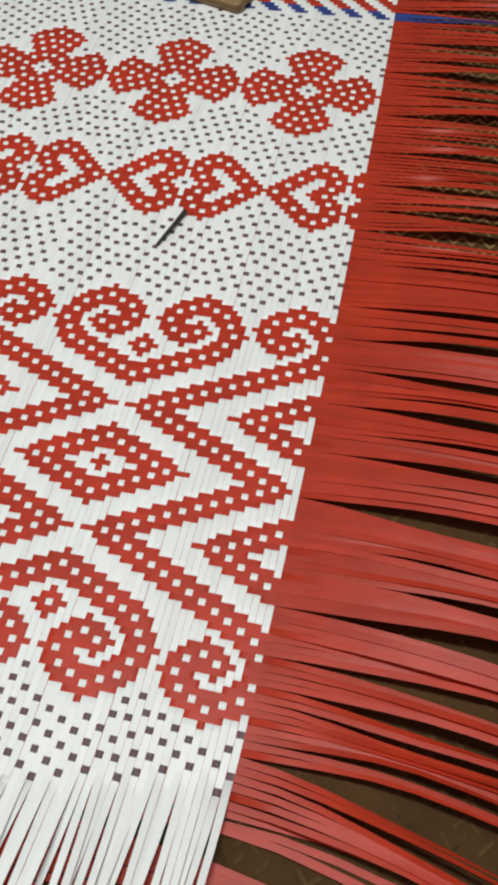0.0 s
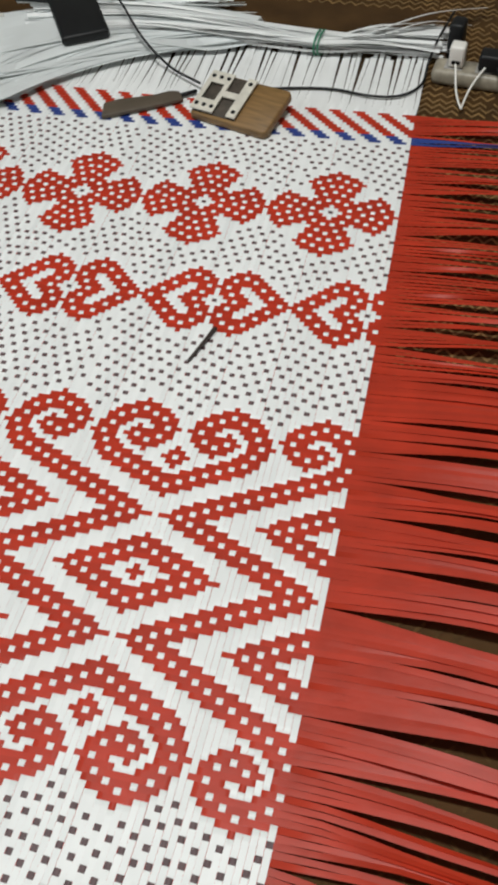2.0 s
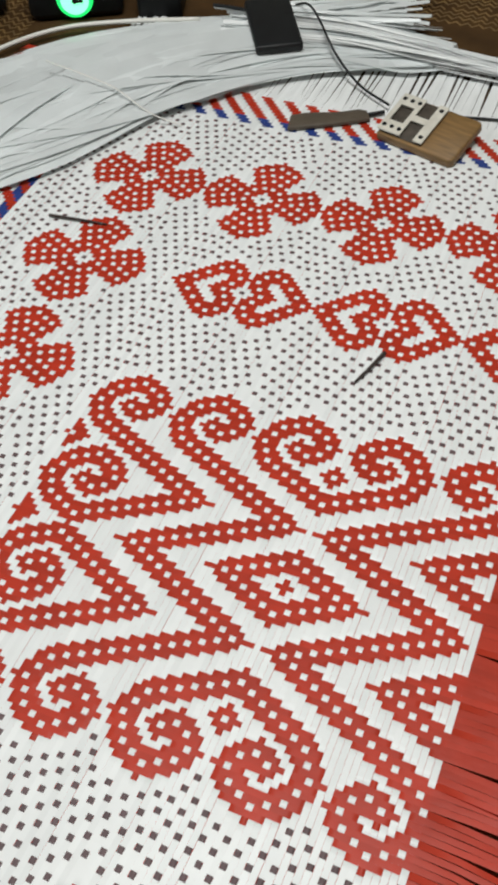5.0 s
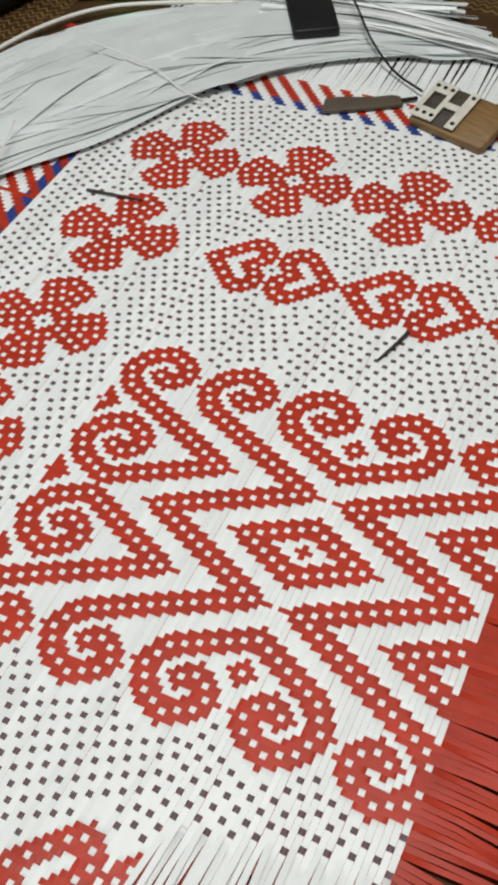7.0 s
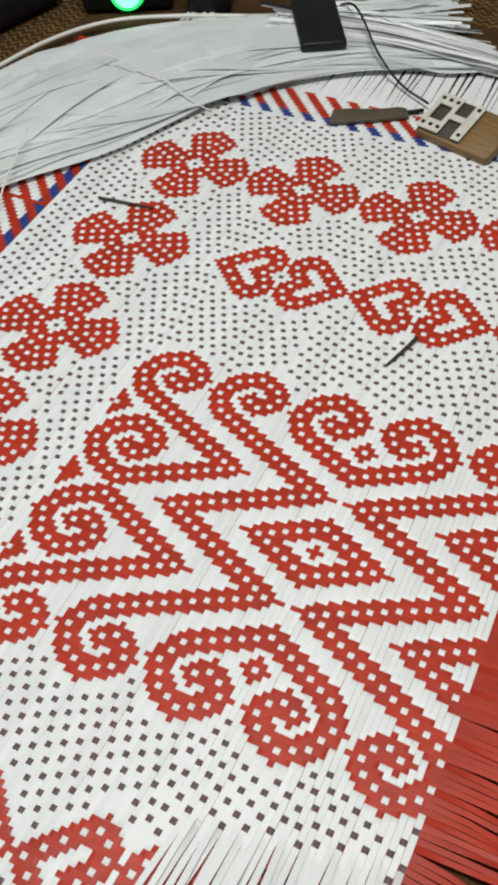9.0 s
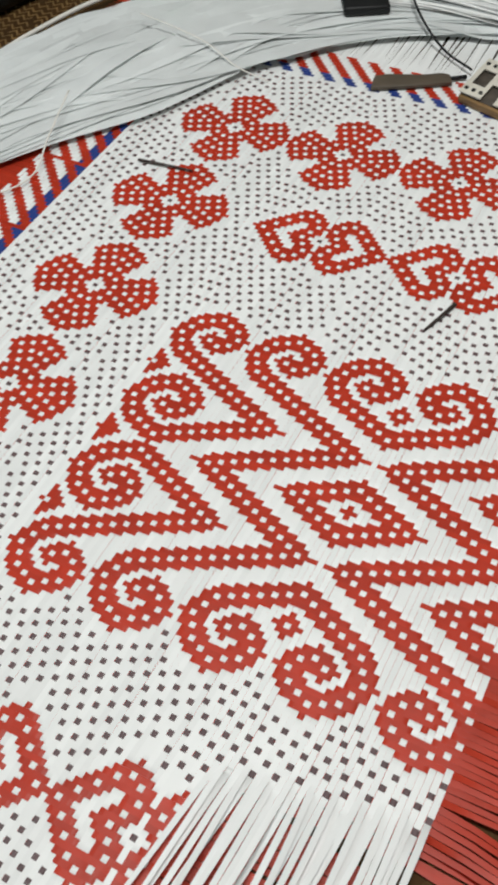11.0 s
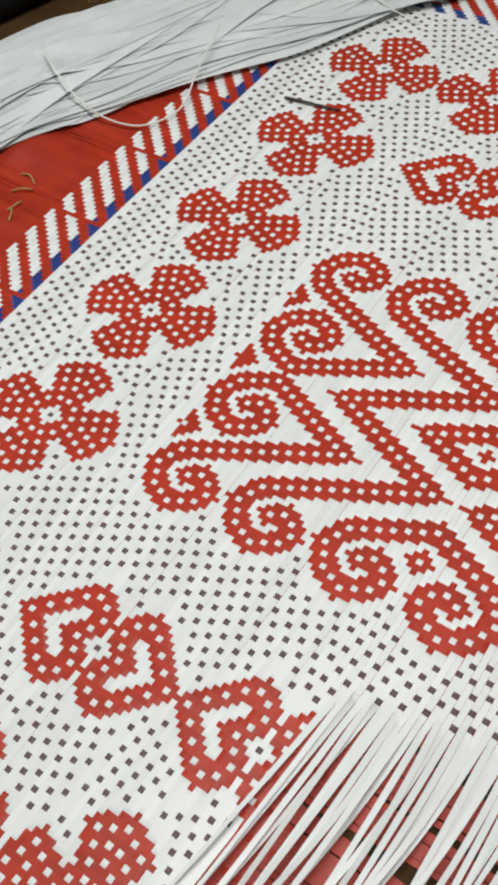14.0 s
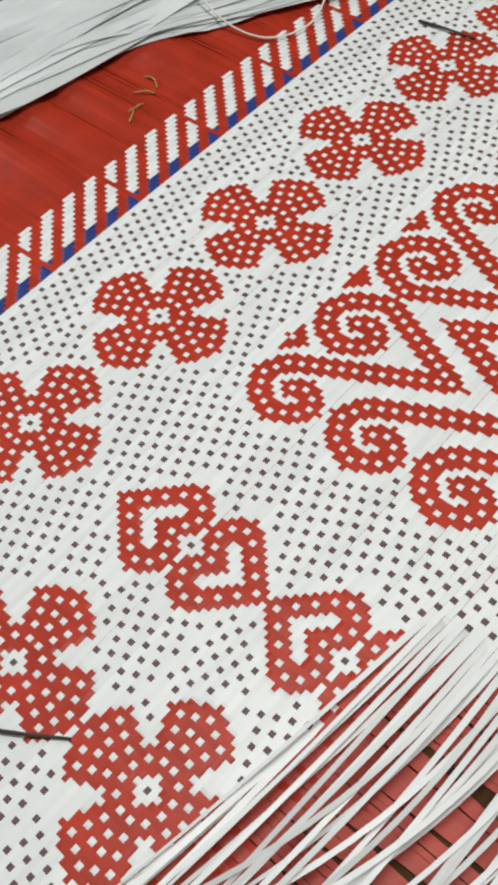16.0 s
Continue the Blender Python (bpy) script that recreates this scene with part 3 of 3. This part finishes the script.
# ---------------------------------------------------------------- cables, charger, power bank
def cable(name, points, r, mat_, label, steps=8):
    ob = empty(name, pose(0, 0, 0), label, "cable")
    v, f = tube(smooth_path(points, steps), r, 8)
    mesh_object("cord", v, f, [mat_], ob)
    return ob


cable("black_cable", [(-0.372, 1.000, 0.034), (-0.340, 0.968, 0.054), (-0.310, 0.935, 0.052), (-0.259, 0.875, 0.032), (-0.207, 0.837, 0.012), (-0.150, 0.800, 0.012)], 0.0019, BLACK, "black cable running from the power bank to the tool")
cable("black_cable", [(-0.078, 0.806, 0.005), (-0.013, 0.822, 0.005), (0.044, 0.828, 0.005), (0.10, 0.818, 0.006), (0.142, 0.826, 0.006), (0.168, 0.862, 0.005), (0.172, 0.91, 0.012), (0.180, 0.965, 0.02), (0.196, 1.03, 0.03)], 0.0019, BLACK, "black cable running over the loose strip ends")
cable("charging_cable", [(0.212, 0.880, 0.03), (0.219, 0.846, 0.008), (0.229, 0.812, 0.004), (0.231, 0.822, 0.004), (0.239, 0.852, 0.014), (0.256, 0.880, 0.030), (0.276, 0.912, 0.026), (0.294, 0.985, 0.034), (0.31, 1.06, 0.004)], 0.0016, IVORY, "white charging cord looped before the power strip")
cable("plastic_thread", [(-0.84, 0.30, 0.045), (-0.79, 0.268, 0.044), (-0.73, 0.243, 0.030), (-0.68, 0.243, 0.012), (-0.632, 0.262, 0.006), (-0.607, 0.313, 0.010), (-0.618, 0.372, 0.030), (-0.64, 0.46, 0.046)], 0.0013, IVORY, "thin curled white plastic thread on red strips")
cable("plastic_thread", [(-0.66, 0.69, 0.046), (-0.588, 0.68, 0.042), (-0.53, 0.672, 0.034), (-0.472, 0.656, 0.018), (-0.42, 0.66, 0.004)], 0.001, IVORY, "thin white plastic thread over the strip heap")

pb = empty("power_bank", pose(-0.381, 0.921, 0.036, 4, 0, 31), "flat black power bank lying on the white strips", "power bank")
part("case", box(0.074, 0.138, 0.016, bevel=0.005, segments=3), BLACK, pb)
part("port", box(0.012, 0.002, 0.005, (0.01, 0.0698, 0)), METAL, pb, "small metal port")
cable("black_cable", [(-0.50, 0.955, 0.034), (-0.46, 0.957, 0.034), (-0.425, 0.955, 0.034)], 0.003, BLACK, "short dark cable end on the white strips")

strip = empty("power_strip", pose(0.255, 0.892, -0.005, 0, 0, -6), "white plastic power strip with plugs on the floor mat", "power strip")
part("body", box(0.15, 0.042, 0.024, (0, 0, 0.012), bevel=0.008, segments=3), material("greyed_plastic", (0.40, 0.36, 0.28), 0.4, vary=0.55, scale=45), strip)
for k in range(3):
    part("socket", box(0.026, 0.026, 0.002, (-0.045 + 0.045 * k, 0, 0.0245), bevel=0.0006), material("socket_grey", (0.35, 0.34, 0.32), 0.5, vary=0.1) if k == 0 else bpy.data.materials["socket_grey"], strip, "grey socket face")
ch = empty("usb_charger", pose(0.213, 0.894, 0.0206, 0, 0, -6), "small white wall charger plugged into the power strip", "charger")
part("housing", box(0.022, 0.022, 0.032, (0, 0, 0.017), bevel=0.004, segments=3), IVORY, ch)
part("usb_port", box(0.012, 0.0015, 0.005, (0, -0.0113, 0.010)), BLACK, ch, "dark port")
bp = empty("black_plug", pose(0.262, 0.890, 0.0206, 0, 0, -6), "black mains plug seated in the power strip", "plug")
part("plug_body", box(0.034, 0.028, 0.026, (0, 0, 0.0135), bevel=0.005, segments=3), BLACK, bp)
v, f = tube(smooth_path([(0.012, -0.014, 0.012), (0.022, -0.032, 0.0), (0.034, -0.05, -0.02), (0.07, -0.062, -0.028)], 6), 0.0028, 8)
mesh_object("lead", v, f, [BLACK], bp)
bp = empty("black_plug", pose(0.207, 0.955, -0.005, 0, 0, -10), "black connector standing behind the white charger", "plug")
part("plug_body", box(0.022, 0.030, 0.060, (0, 0, 0.031), bevel=0.005, segments=3), BLACK, bp)

# ---------------------------------------------------------------- lit device behind the heap
dev = empty("bluetooth_speaker", pose(-0.742, 0.918, -0.005, 0, 0, 28), "black speaker with a glowing green ring behind the strips", "speaker")
part("cabinet", box(0.16, 0.09, 0.105, (0, 0.03, 0.0535), bevel=0.012, segments=3), BLACK, dev)
bm = bmesh.new()
bmesh.ops.create_cone(bm, cap_ends=True, segments=32, radius1=0.031, radius2=0.029, depth=0.006, matrix=Matrix.Translation((0.0, -0.0175, 0.036)) @ pose(0, 0, 0, 90, 0, 0))
part("light_ring", bm, LED, dev, "round green light")
bm = bmesh.new()
bmesh.ops.create_cone(bm, cap_ends=True, segments=32, radius1=0.0245, radius2=0.0235, depth=0.006, matrix=Matrix.Translation((0.0, -0.0195, 0.036)) @ pose(0, 0, 0, 90, 0, 0))
part("light_core", bm, material("mint_led", (0.3, 0.8, 0.5), 0.4, emit=(0.22, 1.0, 0.5, 1.6)), dev, "pale mint centre of the light")
bm = bmesh.new()
bmesh.ops.create_cone(bm, cap_ends=True, segments=24, radius1=0.005, radius2=0.0045, depth=0.004, matrix=Matrix.Translation((0.0, -0.0225, 0.036)) @ pose(0, 0, 0, 90, 0, 0))
part("button", bm, BLACK, dev, "dark button in the light")
part("mark", box(0.005, 0.003, 0.020, (0.0, -0.0235, 0.046)), BLACK, dev, "dark bar across the light")
part("mark", box(0.016, 0.003, 0.005, (0.006, -0.0237, 0.036)), BLACK, dev, "dark bar across the light")
dark = empty("black_box", pose(-0.612, 0.985, -0.005, 0, 0, 20), "dark box standing behind the white strips", "box")
part("case", box(0.075, 0.08, 0.075, (0, 0, 0.038), bevel=0.006), BLACK, dark)

# ---------------------------------------------------------------- bits of straw on the red strips
STRAW = material("golden_straw", (0.5, 0.30, 0.09), 0.45, vary=0.4, scale=120)
for k, (x, y) in enumerate(((-0.690, 0.075), (-0.676, 0.048), (-0.672, 0.034), (-0.70, 0.10))):
    ob = empty("straw", pose(x, y, 0.0), "short curled golden straw on the red strips", "straw", "straws on the red strips")
    a = 0.6 + 0.7 * k
    p = smooth_path([(-0.016 * math.cos(a), -0.012 * math.sin(a), 0.003), (0, 0.003, 0.006), (0.016 * math.cos(a + 0.3), 0.012 * math.sin(a + 0.3), 0.003)], 5)
    v, f = tube(p, 0.0013, 5)
    mesh_object("stalk", v, f, [STRAW], ob)

# ---------------------------------------------------------------- dark bag and white cable beyond the heap
bag = empty("black_bag", pose(-1.125, 0.60, -0.005, 0, 0, -16), "slack black bag lying beyond the white strips", "bag")
bm = box(0.36, 0.72, 0.085, (0, 0, 0.0425), bevel=0.03, segments=4)
bmesh.ops.subdivide_edges(bm, edges=bm.edges[:], cuts=3, use_grid_fill=True)
for vert in bm.verts:
    if vert.co.z > 0.02:
        vert.co.z += 0.012 * noise.noise(vert.co * 14)
part("body", bm, BLACK, bag)
v, f = tube(smooth_path([(0.02, 0.22, 0.088), (0.06, 0.1, 0.10), (0.05, -0.05, 0.098), (0.0, -0.2, 0.09)], 6), 0.006, 8)
mesh_object("strap", v, f, [BLACK], bag)
cable("white_cable", [(-0.905, 0.36, 0.004), (-0.862, 0.49, 0.004), (-0.838, 0.62, 0.006), (-0.798, 0.75, 0.008), (-0.735, 0.84, 0.010), (-0.64, 0.895, 0.012), (-0.52, 0.94, 0.014)], 0.0040, IVORY, "white cable along the outer edge of the heap")

cable("plastic_thread", [(-0.048, -0.600, 0.004), (-0.038, -0.568, 0.004), (-0.031, -0.535, 0.005), (-0.024, -0.501, 0.003)], 0.0009, IVORY, "thin pale plastic thread across a flower petal")
